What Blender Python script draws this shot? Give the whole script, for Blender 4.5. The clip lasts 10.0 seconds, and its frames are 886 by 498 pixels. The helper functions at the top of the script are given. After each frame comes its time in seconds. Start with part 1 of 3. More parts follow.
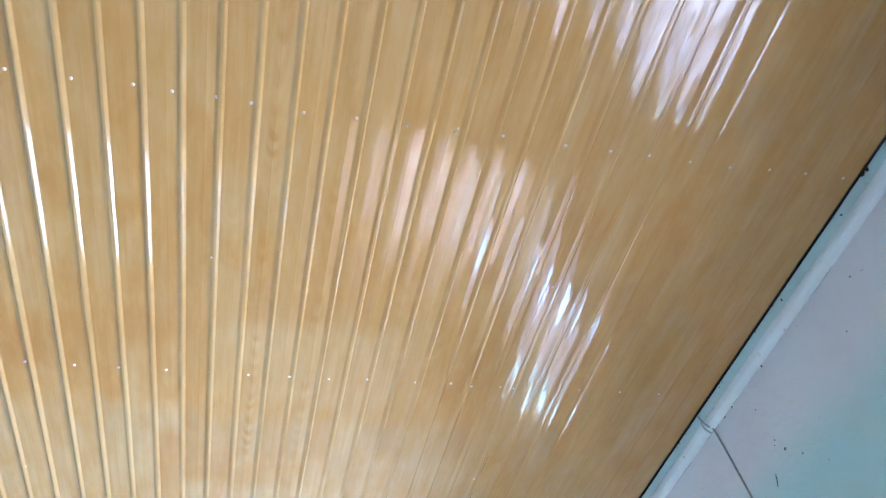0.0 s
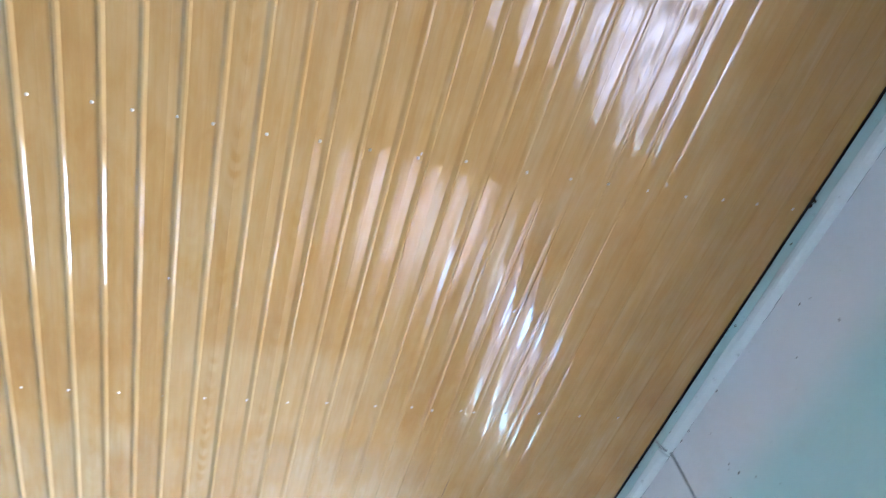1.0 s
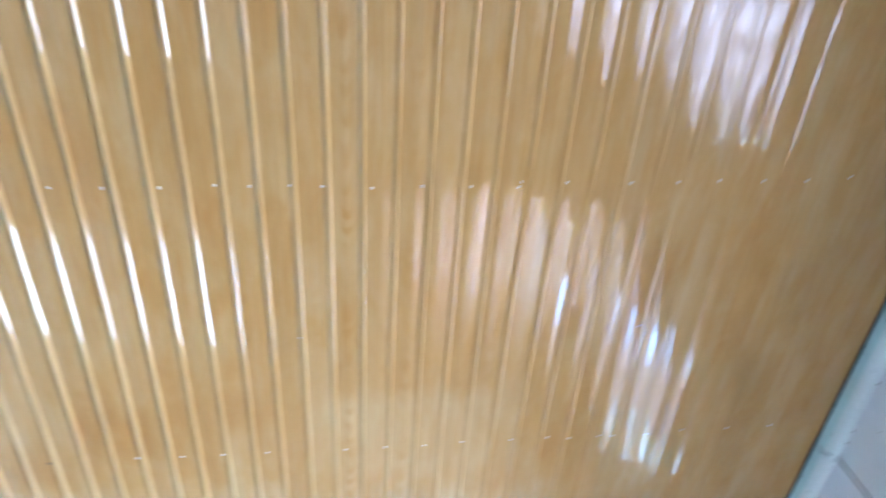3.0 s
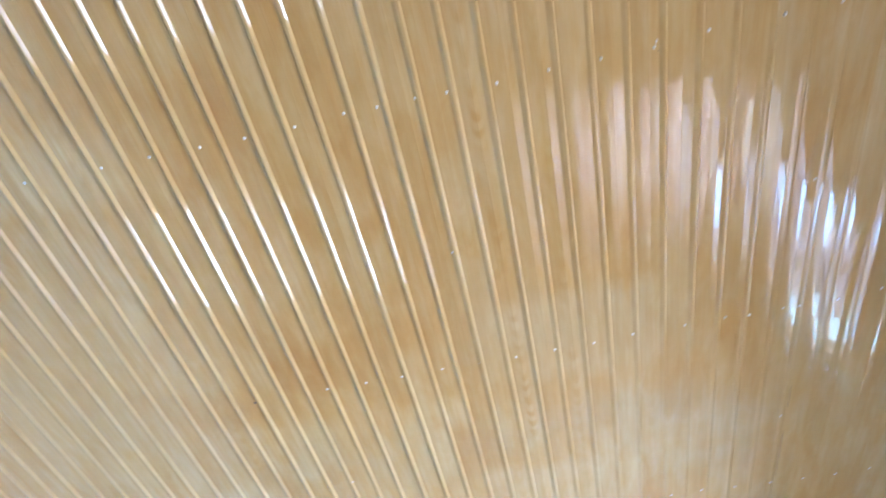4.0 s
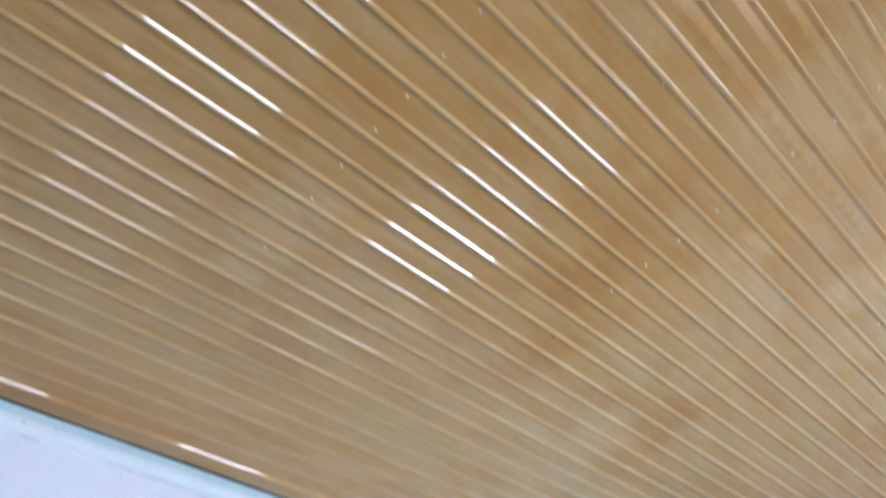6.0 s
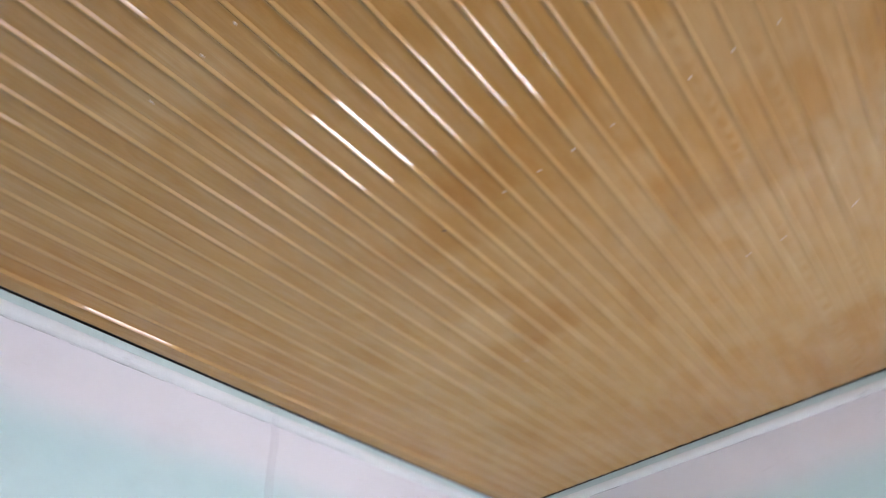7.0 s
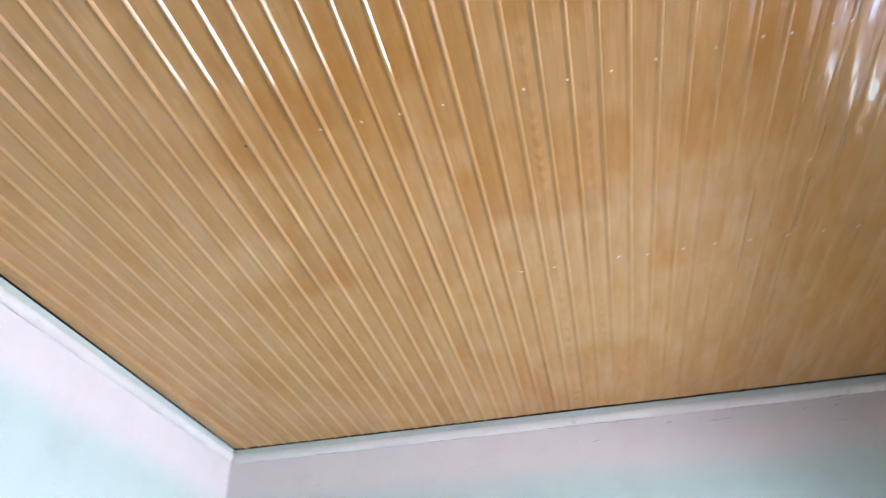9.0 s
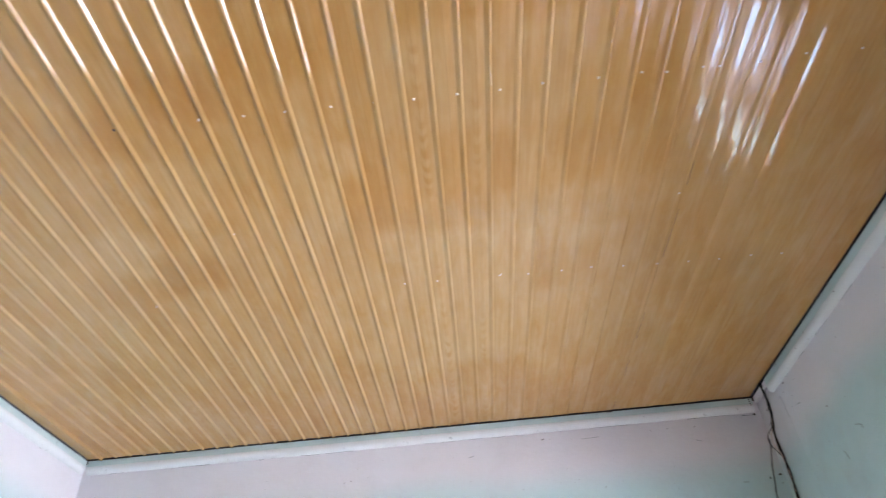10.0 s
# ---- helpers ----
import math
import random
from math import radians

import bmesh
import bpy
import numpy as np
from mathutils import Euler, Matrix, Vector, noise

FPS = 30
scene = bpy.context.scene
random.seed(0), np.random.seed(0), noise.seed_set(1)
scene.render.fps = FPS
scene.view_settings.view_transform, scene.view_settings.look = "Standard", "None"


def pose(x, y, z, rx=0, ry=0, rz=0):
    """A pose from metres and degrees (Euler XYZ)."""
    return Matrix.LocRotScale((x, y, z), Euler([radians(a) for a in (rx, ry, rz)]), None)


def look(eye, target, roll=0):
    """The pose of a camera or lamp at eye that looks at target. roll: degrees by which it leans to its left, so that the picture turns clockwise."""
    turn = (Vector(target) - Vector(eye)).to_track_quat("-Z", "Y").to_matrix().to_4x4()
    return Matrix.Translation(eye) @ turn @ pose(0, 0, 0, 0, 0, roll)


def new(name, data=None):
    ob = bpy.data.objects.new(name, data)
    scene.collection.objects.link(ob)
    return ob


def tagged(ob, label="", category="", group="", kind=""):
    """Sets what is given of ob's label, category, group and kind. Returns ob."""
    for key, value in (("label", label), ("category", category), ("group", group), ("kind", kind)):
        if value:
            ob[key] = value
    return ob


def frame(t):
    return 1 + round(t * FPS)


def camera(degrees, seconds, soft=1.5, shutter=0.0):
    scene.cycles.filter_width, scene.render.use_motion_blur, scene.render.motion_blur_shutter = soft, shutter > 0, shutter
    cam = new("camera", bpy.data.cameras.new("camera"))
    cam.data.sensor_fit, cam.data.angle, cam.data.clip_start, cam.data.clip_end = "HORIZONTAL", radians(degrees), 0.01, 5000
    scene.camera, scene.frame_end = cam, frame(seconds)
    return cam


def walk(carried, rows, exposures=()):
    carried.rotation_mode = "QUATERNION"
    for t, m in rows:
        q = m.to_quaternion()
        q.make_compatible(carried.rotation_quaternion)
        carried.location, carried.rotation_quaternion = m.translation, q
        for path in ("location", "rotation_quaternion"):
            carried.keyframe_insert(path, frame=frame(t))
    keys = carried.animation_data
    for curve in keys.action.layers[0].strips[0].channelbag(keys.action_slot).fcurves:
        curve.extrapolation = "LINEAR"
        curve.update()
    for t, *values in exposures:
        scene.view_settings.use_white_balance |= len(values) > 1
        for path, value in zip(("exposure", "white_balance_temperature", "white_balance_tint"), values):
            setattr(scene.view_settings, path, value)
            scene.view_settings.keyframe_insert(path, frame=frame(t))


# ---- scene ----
cam = camera(68.9, 10.0, soft=1.1, shutter=1.0)

# seconds, eye, target and roll
PATH = [
    (0, (1.748, -3.093, 1.648), (2.213, -1.963, 3.23), -12.0),
    (0.5, (1.751, -3.098, 1.648), (2.252, -1.993, 3.238), -14.1),
    (1, (1.754, -3.104, 1.647), (2.313, -2.049, 3.252), -15.6),
    (1.5, (1.749, -3.108, 1.652), (2.341, -2.125, 3.29), -17.9),
    (2, (1.752, -3.125, 1.655), (2.268, -2.155, 3.327), -19.0),
    (2.2, (1.756, -3.122, 1.652), (2.233, -2.146, 3.331), -18.4),
    (3.3, (1.719, -3.09, 1.64), (1.824, -2.043, 3.341), -8.6),
    (3.5, (1.715, -3.077, 1.637), (1.705, -1.989, 3.316), -6.0),
    (4, (1.701, -3.029, 1.631), (1.523, -1.874, 3.254), -3.8),
    (4.5, (1.67, -2.964, 1.638), (1.434, -1.838, 3.274), -3.8),
    (5, (1.613, -2.943, 1.647), (1.235, -1.94, 3.336), -4.6),
    (5.5, (1.605, -2.94, 1.652), (0.995, -2.027, 3.323), -6.9),
    (5.7, (1.595, -2.96, 1.663), (0.88, -2.067, 3.303), -9.8),
    (6.8, (1.647, -2.871, 1.623), (0.773, -1.699, 2.988), -9.7),
    (7, (1.665, -2.861, 1.612), (0.845, -1.625, 2.955), -7.3),
    (7.5, (1.684, -2.849, 1.614), (0.996, -1.562, 2.982), -7.8),
    (8, (1.711, -2.834, 1.609), (1.229, -1.399, 2.916), -6.8),
    (8.5, (1.706, -2.809, 1.596), (1.274, -1.301, 2.837), -4.1),
    (9, (1.702, -2.793, 1.59), (1.357, -1.258, 2.825), -1.5),
    (9.5, (1.714, -2.771, 1.593), (1.577, -1.214, 2.841), -2.8),
    (10, (1.74, -2.759, 1.594), (1.71, -1.203, 2.85), -5.0),
]

EXPOSURES = [(0.0, 0.13, 5350, 6), (2.0, 0.11, 5500, 8), (3.5, 0.09, 5200, 5), (4.5, -0.04, 5300, 7), (5.5, -0.38, 5400, 8), (6.8, -0.72, 6850, 18), (7.05, -0.81, 7150, 20), (7.5, -0.52, 7100, 20), (8.0, -0.48, 6950, 19), (9.0, -0.4, 7100, 21), (10.0, -0.4, 6900, 19)]
walk(cam, [(t, look(*p)) for t, *p in PATH], EXPOSURES)

# ---------------------------------------------------------------- light
world = bpy.data.worlds.new("world")
scene.world = world
world.use_nodes = True
wn = world.node_tree.nodes
sky = wn.new("ShaderNodeTexSky")
sky.sky_type = "NISHITA"
sky.sun_disc = False
sky.sun_elevation, sky.sun_rotation = radians(50), radians(-60)
wn["Background"].inputs["Strength"].default_value = 0.08
world.node_tree.links.new(sky.outputs[0], wn["Background"].inputs["Color"])

sun_data = bpy.data.lights.new("sun", "SUN")
sun_data.energy, sun_data.angle, sun_data.color = 1.0, radians(10), (1.0, 0.96, 0.9)
sun = new("sun", sun_data)
sun.matrix_world = look((-6, -6, 9), (1, -2, 0))

# ---------------------------------------------------------------- sizes
H = 2.8            # underside of the ceiling panels
PITCH = 0.2 / 3    # three beads on a panel 200 mm wide
RIBS = 45
WIDE = RIBS * PITCH
BACK = -4.6
WALL = 0.022       # walls stand this far behind the edge of the trim
THICK = 0.20
GAP = 0.006        # dark gap between the panels and the trim


# ---------------------------------------------------------------- materials
class Nodes:
    """Short names for building a node material."""

    def __init__(self, name):
        self.mat = bpy.data.materials.new(name)
        self.mat.use_nodes = True
        self.tree = self.mat.node_tree
        self.bsdf = self.tree.nodes["Principled BSDF"]
        self.out = self.tree.nodes["Material Output"]

    def add(self, kind):
        return self.tree.nodes.new("ShaderNode" + kind)

    def attribute(self, name):
        n = self.add("Attribute")
        n.attribute_name = name
        return n.outputs["Fac"]

    def put(self, socket, value):
        if isinstance(value, bpy.types.NodeSocket):
            self.tree.links.new(value, socket)
        elif value is not None:
            socket.default_value = value

    def math(self, op, a, b=0.0, c=0.0):
        n = self.add("Math")
        n.operation = op
        for s, v in zip(n.inputs, (a, b, c)):
            self.put(s, v)
        return n.outputs[0]

    def noise(self, vec, scale, detail=3.0, rough=0.55, dist=0.0, colour=False):
        n = self.add("TexNoise")
        self.put(n.inputs["Vector"], vec)
        for k, v in (("Scale", scale), ("Detail", detail), ("Roughness", rough), ("Distortion", dist)):
            n.inputs[k].default_value = v
        return n.outputs["Color" if colour else "Fac"]

    def white(self, value):
        n = self.add("TexWhiteNoise")
        n.noise_dimensions = "1D"
        self.put(n.inputs["W"], value)
        return n.outputs["Value"]

    def ramp(self, fac, *stops, smooth=False):
        n = self.add("ValToRGB")
        n.color_ramp.interpolation = "EASE" if smooth else "LINEAR"
        el = n.color_ramp.elements
        while len(el) < len(stops):
            el.new(0.5)
        for e, (p, c) in zip(el, stops):
            e.position = p
            e.color = (c, c, c, 1) if isinstance(c, (int, float)) else (*c, 1)
        self.put(n.inputs[0], fac)
        return n.outputs[0]

    def mix(self, fac, a, b, mode="MIX"):
        n = self.add("Mix")
        n.data_type, n.blend_type = "RGBA", mode
        self.put(n.inputs[0], fac)
        for s, v in ((n.inputs[6], a), (n.inputs[7], b)):
            self.put(s, (*v, 1) if isinstance(v, tuple) else v)
        return n.outputs[2]

    def vec(self, x, y, z):
        n = self.add("CombineXYZ")
        for s, v in zip(n.inputs, (x, y, z)):
            self.put(s, v)
        return n.outputs[0]

    def object_xyz(self):
        n, s = self.add("TexCoord"), self.add("SeparateXYZ")
        self.put(s.inputs[0], n.outputs["Object"])
        return n.outputs["Object"], s.outputs[0], s.outputs[1], s.outputs[2]

    def bump(self, height, strength, distance):
        n = self.add("Bump")
        n.inputs["Strength"].default_value = strength
        n.inputs["Distance"].default_value = distance
        self.put(n.inputs["Height"], height)
        self.put(self.bsdf.inputs["Normal"], n.outputs[0])

    def done(self, colour=None, rough=None, metal=None, **more):
        for k, v in (("Base Color", colour), ("Roughness", rough), ("Metallic", metal), *more.items()):
            if isinstance(v, tuple) and len(v) == 3:
                v = (*v, 1)
            self.put(self.bsdf.inputs[k], v)
        return self.mat


def panel_material():
    """Glossy PVC panels printed with pale wood: every strip has its own grain, with lighter and darker lengths."""
    m = Nodes("printed_pvc_panel")
    co, x, y, z = m.object_xyz()
    x = m.attribute("across")
    strip = m.math("FLOOR", m.math("DIVIDE", x, PITCH))
    panel = m.math("FLOOR", m.math("DIVIDE", x, 3 * PITCH))
    r1, r2 = m.white(strip), m.white(m.math("ADD", panel, 37.3))
    shift = m.math("MULTIPLY", r1, 40.0)
    # fine straight grain
    fine = m.noise(m.vec(m.math("MULTIPLY", x, 150.0), m.math("ADD", m.math("MULTIPLY", y, 3.0), shift), 0.0), 1.0, 4.0, 0.6)
    coarse = m.noise(m.vec(m.math("MULTIPLY", x, 100.0), m.math("ADD", m.math("MULTIPLY", y, 4.5), shift), 0.0), 1.0, 3.0, 0.5, 0.4)
    # arched grain down the middle of some strips
    u = m.math("SUBTRACT", m.math("FRACT", m.math("DIVIDE", x, PITCH)), 0.5)
    warp = m.noise(m.vec(m.math("MULTIPLY", x, 3.0), m.math("ADD", m.math("MULTIPLY", y, 2.2), shift), 0.0), 1.0, 2.0)
    arch = m.math("ADD", m.math("MULTIPLY", m.math("MULTIPLY", u, u), 1.3), m.math("MULTIPLY", y, 2.6))
    arch = m.math("ADD", arch, m.math("MULTIPLY", warp, 0.7))
    arch = m.math("ADD", arch, m.math("MULTIPLY", m.noise(m.vec(m.math("MULTIPLY", x, 30.0), m.math("MULTIPLY", y, 14.0), 5.0), 1.0, 2.0), 0.16))
    rings = m.math("SINE", m.math("MULTIPLY", arch, 42.0))
    rings = m.ramp(m.math("MULTIPLY_ADD", rings, 0.5, 0.5), (0.15, 0.0), (0.85, 1.0))
    middle = m.ramp(m.math("ABSOLUTE", u), (0.05, 1.0), (0.26, 0.0), smooth=True)
    bunch = m.ramp(m.noise(m.vec(0.0, m.math("ADD", m.math("MULTIPLY", y, 3.2), shift), 2.0), 1.0, 2.0), (0.44, 0.1), (0.58, 1.0))
    rings = m.math("MULTIPLY", rings, bunch)
    figure = m.attribute("figure")
    rings = m.math("MULTIPLY", m.math("MULTIPLY", rings, middle), figure)
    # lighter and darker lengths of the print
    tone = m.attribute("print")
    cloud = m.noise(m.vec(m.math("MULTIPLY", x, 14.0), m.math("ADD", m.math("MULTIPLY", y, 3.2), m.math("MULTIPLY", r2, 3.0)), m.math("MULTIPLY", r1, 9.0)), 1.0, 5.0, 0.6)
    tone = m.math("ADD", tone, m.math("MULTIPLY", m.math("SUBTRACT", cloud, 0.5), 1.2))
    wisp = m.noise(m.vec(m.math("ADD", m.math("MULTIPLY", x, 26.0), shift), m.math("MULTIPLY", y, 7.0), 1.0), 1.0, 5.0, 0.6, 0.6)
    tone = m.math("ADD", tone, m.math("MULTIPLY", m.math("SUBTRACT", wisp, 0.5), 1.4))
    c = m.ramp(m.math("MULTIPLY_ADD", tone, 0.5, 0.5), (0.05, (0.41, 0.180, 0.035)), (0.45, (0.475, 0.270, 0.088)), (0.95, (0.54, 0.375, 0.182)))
    c = m.mix(m.math("MULTIPLY", m.ramp(coarse, (0.35, 1.0), (0.62, 0.0)), 0.38), c, (0.43, 0.222, 0.064))
    c = m.mix(m.math("MULTIPLY", m.ramp(fine, (0.30, 1.0), (0.65, 0.0)), 0.16), c, (0.38, 0.21, 0.070))
    c = m.mix(m.math("MULTIPLY", rings, 0.5), c, (0.39, 0.180, 0.034))
    # paler western beads: window light on their flanks is put into the colour
    lit_bead = m.ramp(m.math("DIVIDE", x, WIDE), (0.42, 0.42), (0.62, 0.0))
    c = m.mix(m.math("MULTIPLY", m.ramp(m.math("ABSOLUTE", u), (0.37, 0.0), (0.40, 1.0)), lit_bead), c, (0.54, 0.36, 0.155))
    ripple = m.noise(m.vec(m.math("MULTIPLY", x, 95.0), m.math("ADD", m.math("MULTIPLY", y, 1.6), shift), 4.0), 1.0, 2.0, 0.5)
    m.bump(m.math("ADD", ripple, m.math("MULTIPLY", m.noise(co, 14.0, 2.0), 0.6)), 0.08, 0.002)
    rough = m.math("MULTIPLY_ADD", m.noise(co, 5.0, 3.0), 0.03, 0.018)
    return m.done(c, rough, 0.0, IOR=1.56)


def wall_material():
    """Old limewash: pale aqua, with a band left pinkish white under the ceiling and a soft uneven edge; an unseen grey
    lower band is added to cut bounced light.
    """
    m = Nodes("two_tone_limewash")
    co, x, y, z = m.object_xyz()
    n1 = m.noise(co, 1.1, 3.0, 0.45)
    edge = m.math("ADD", z, m.math("MULTIPLY", m.math("SUBTRACT", n1, 0.5), 0.13))
    top = m.ramp(m.math("MULTIPLY", edge, 0.25), (0.612, 0.0), (0.655, 1.0), smooth=True)
    aqua = m.mix(m.noise(co, 6.0, 4.0), (0.40, 0.60, 0.62), (0.48, 0.66, 0.67))
    pale = m.mix(m.noise(co, 9.0, 4.0), (0.645, 0.665, 0.715), (0.70, 0.718, 0.758))
    c = m.mix(top, aqua, pale)
    smudge = m.ramp(m.noise(co, 4.5, 6.0, 0.65), (0.52, 0.0), (0.72, 1.0))
    c = m.mix(m.math("MULTIPLY", smudge, 0.16), c, (0.36, 0.34, 0.35))
    # unseen dark lower wall, added only to weaken light bounced onto the ceiling
    bounce_band = m.ramp(m.math("MULTIPLY", m.math("ADD", z, m.math("MULTIPLY", m.noise(co, 30.0), 0.004)), 0.25), (0.360, 1.0), (0.364, 0.0))
    c = m.mix(bounce_band, c, m.mix(m.noise(co, 8.0, 4.0), (0.27, 0.25, 0.23), (0.33, 0.31, 0.285)))
    spots = m.ramp(m.noise(co, 55.0, 2.0, 0.6), (0.74, 0.0), (0.78, 1.0))
    c = m.mix(m.math("MULTIPLY", spots, 0.55), c, (0.12, 0.13, 0.14))
    m.bump(m.math("ADD", m.noise(co, 60.0, 4.0), m.math("MULTIPLY", m.noise(co, 9.0, 3.0), 2.0)), 0.25, 0.004)
    return m.done(c, 0.85)


def paint(name, low, high, rough, dirt=0.5):
    m = Nodes(name)
    co, x, y, z = m.object_xyz()
    c = m.mix(m.noise(co, 7.0, 4.0), low, high)
    d = m.ramp(m.noise(co, 38.0, 3.0, 0.6), (0.66, 0.0), (0.74, 1.0))
    c = m.mix(m.math("MULTIPLY", d, dirt), c, (0.16, 0.19, 0.20))
    m.bump(m.noise(co, 45.0, 3.0), 0.25, 0.003)
    return m.done(c, rough)


def plain(name, colour, rough, metal=0.0, vary=0.2):
    m = Nodes(name)
    co, x, y, z = m.object_xyz()
    dark = tuple(v * (1 - vary) for v in colour)
    return m.done(m.mix(m.noise(co, 20.0, 4.0), dark, colour), rough, metal)


def floor_material():
    m = Nodes("cement_floor")
    co, x, y, z = m.object_xyz()
    c = m.mix(m.noise(co, 3.0, 5.0), (0.085, 0.075, 0.066), (0.125, 0.108, 0.095))
    return m.done(c, 0.5)


def outside_material():
    """Hazy daylight seen through the openings: bright sky, paler and dimmer towards the mottled ground below."""
    m = Nodes("bright_outside")
    co, x, y, z = m.object_xyz()
    level = m.math("ADD", z, m.math("MULTIPLY", m.math("SUBTRACT", m.noise(co, 1.6, 2.0), 0.5), 0.8))
    level = m.math("MULTIPLY_ADD", level, 0.2, 0.5)
    power = m.ramp(level, (0.0, 0.14), (0.16, 0.27), (0.55, 0.32), (0.645, 0.38), (0.70, 1.25), (0.86, 1.7))
    mottled = m.ramp(m.noise(co, 4.5, 3.0), (0.42, 0.25), (0.56, 1.2))
    # side and south dim the glow unevenly to shape the light it gives
    side = m.ramp(m.math("MULTIPLY_ADD", y, 0.2, 1.0), (0.56, 1.0), (0.68, 0.42))
    power = m.math("MULTIPLY", power, m.math("MAXIMUM", side, m.ramp(level, (0.56, 0.0), (0.66, 1.0))))
    south = m.ramp(m.math("MULTIPLY_ADD", y, 0.2, 1.0), (0.56, 0.55), (0.66, 1.0))
    power = m.math("MULTIPLY", power, m.math("MAXIMUM", south, m.ramp(level, (0.55, 1.0), (0.62, 0.0))))
    # the upper glow is dimmed to the north to darken what the ceiling mirrors
    north = m.math("MULTIPLY", m.ramp(m.math("MULTIPLY_ADD", y, 0.2, 0.5), (0.62, 0.0), (0.70, 0.70)), m.ramp(level, (0.45, 0.0), (0.56, 1.0)))
    power = m.math("MULTIPLY", power, m.math("SUBTRACT", 1.0, north))
    high = m.ramp(level, (0.56, 0.0), (0.66, 1.0))
    # a bright blue spot added to the glow for the ceiling to mirror
    spot = m.math("ADD", m.math("POWER", m.math("SUBTRACT", y, 0.36), 2.0), m.math("MULTIPLY", m.math("POWER", m.math("SUBTRACT", z, -0.42), 2.0), 0.8))
    spot = m.math("ADD", spot, m.math("MULTIPLY", m.math("SUBTRACT", m.noise(co, 5.0, 3.0), 0.5), 0.35))
    spot = m.ramp(spot, (0.02, 1.0), (0.11, 0.0))
    e = m.add("Emission")
    m.put(e.inputs[0], m.mix(spot, m.mix(high, (0.77, 0.77, 1.0), (0.80, 0.86, 1.0)), (0.36, 0.62, 1.0)))
    m.put(e.inputs[1], m.math("MULTIPLY", m.math("ADD", m.math("MULTIPLY", power, m.math("MAXIMUM", mottled, high)), m.math("MULTIPLY", spot, 0.55)), 45.0))
    m.put(m.out.inputs[0], e.outputs[0])
    return m.mat


PANEL = panel_material()
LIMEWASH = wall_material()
TRIM_AQUA = paint("aqua_gloss_paint", (0.43, 0.59, 0.60), (0.54, 0.68, 0.68), 0.45)
TRIM_PALE = paint("pale_gloss_paint", (0.62, 0.69, 0.71), (0.72, 0.77, 0.78), 0.45, 0.45)
SCREW = plain("zinc_screw", (0.62, 0.54, 0.45), 0.28, 0.9)
CABLE_DARK = plain("dark_cable", (0.012, 0.009, 0.008), 0.85)
CABLE_GREY = plain("painted_over_cable", (0.42, 0.46, 0.50), 0.7)
CABLE_LILAC = plain("lilac_painted_cable", (0.50, 0.51, 0.56), 0.7, 0.0, 0.1)
CABLE_PALE = plain("pale_wire", (0.62, 0.52, 0.46), 0.5)
DIRT_AND_GAP = plain("dark_dirt_and_gap", (0.05, 0.035, 0.025), 0.8)
FLOOR = floor_material()
# near black puts the shade of the trim gap into the cavity's colour
GAP_SHADE = plain("gap_shade", (0.07, 0.06, 0.055), 0.9)
# dark brown for unseen parts; on the south wall it cuts bounced light
UNSEEN_DARK = plain("unseen_dark_brown", (0.16, 0.11, 0.075), 0.6)
FRAME = plain("dark_varnished_wood", (0.17, 0.115, 0.08), 0.5)
OUTSIDE = outside_material()


# ---------------------------------------------------------------- helpers of this scene
def link(name, bm, material, smooth=False):
    me = bpy.data.meshes.new(name)
    bm.normal_update()
    bm.to_mesh(me)
    bm.free()
    me.materials.append(material)
    if smooth:
        me.shade_smooth()
    return new(name, me)


def part(name, bm, material, parent, label="", smooth=False):
    ob = link(name, bm, material, smooth)
    ob.parent = parent
    return tagged(ob, label) if label else ob


def box(bm, lo, hi, bevel=0.0):
    m = Matrix.Translation([(a + b) / 2 for a, b in zip(lo, hi)]) @ Matrix.Diagonal([*(b - a for a, b in zip(lo, hi)), 1])
    made = bmesh.ops.create_cube(bm, size=1.0, matrix=m)
    if bevel:
        edges = {e for v in made["verts"] for e in v.link_edges}
        bmesh.ops.bevel(bm, geom=list(edges), offset=bevel, segments=2, affect="EDGES", profile=0.6)
    return bm


def sweep(bm, profile, a, b, side, cuts=1, wobble=0.0, seed=0):
    """A bar from a to b; profile: pairs of (distance out along side, height)."""
    a, b, side = Vector(a), Vector(b), Vector(side)
    rows = []
    for i in range(cuts + 1):
        p = a.lerp(b, i / cuts)
        w = wobble * noise.noise(Vector((i * 0.37, seed * 3.1, 0.5)))
        rows.append([bm.verts.new(p + side * (o + (w if o > 0.001 else 0)) + Vector((0, 0, h))) for o, h in profile])
    n = len(profile)
    for r, s in zip(rows, rows[1:]):
        for j in range(n):
            bm.faces.new((r[j], r[(j + 1) % n], s[(j + 1) % n], s[j]))
    bm.faces.new(rows[0])
    bm.faces.new(rows[-1][::-1])
    bmesh.ops.recalc_face_normals(bm, faces=bm.faces[:])
    return bm


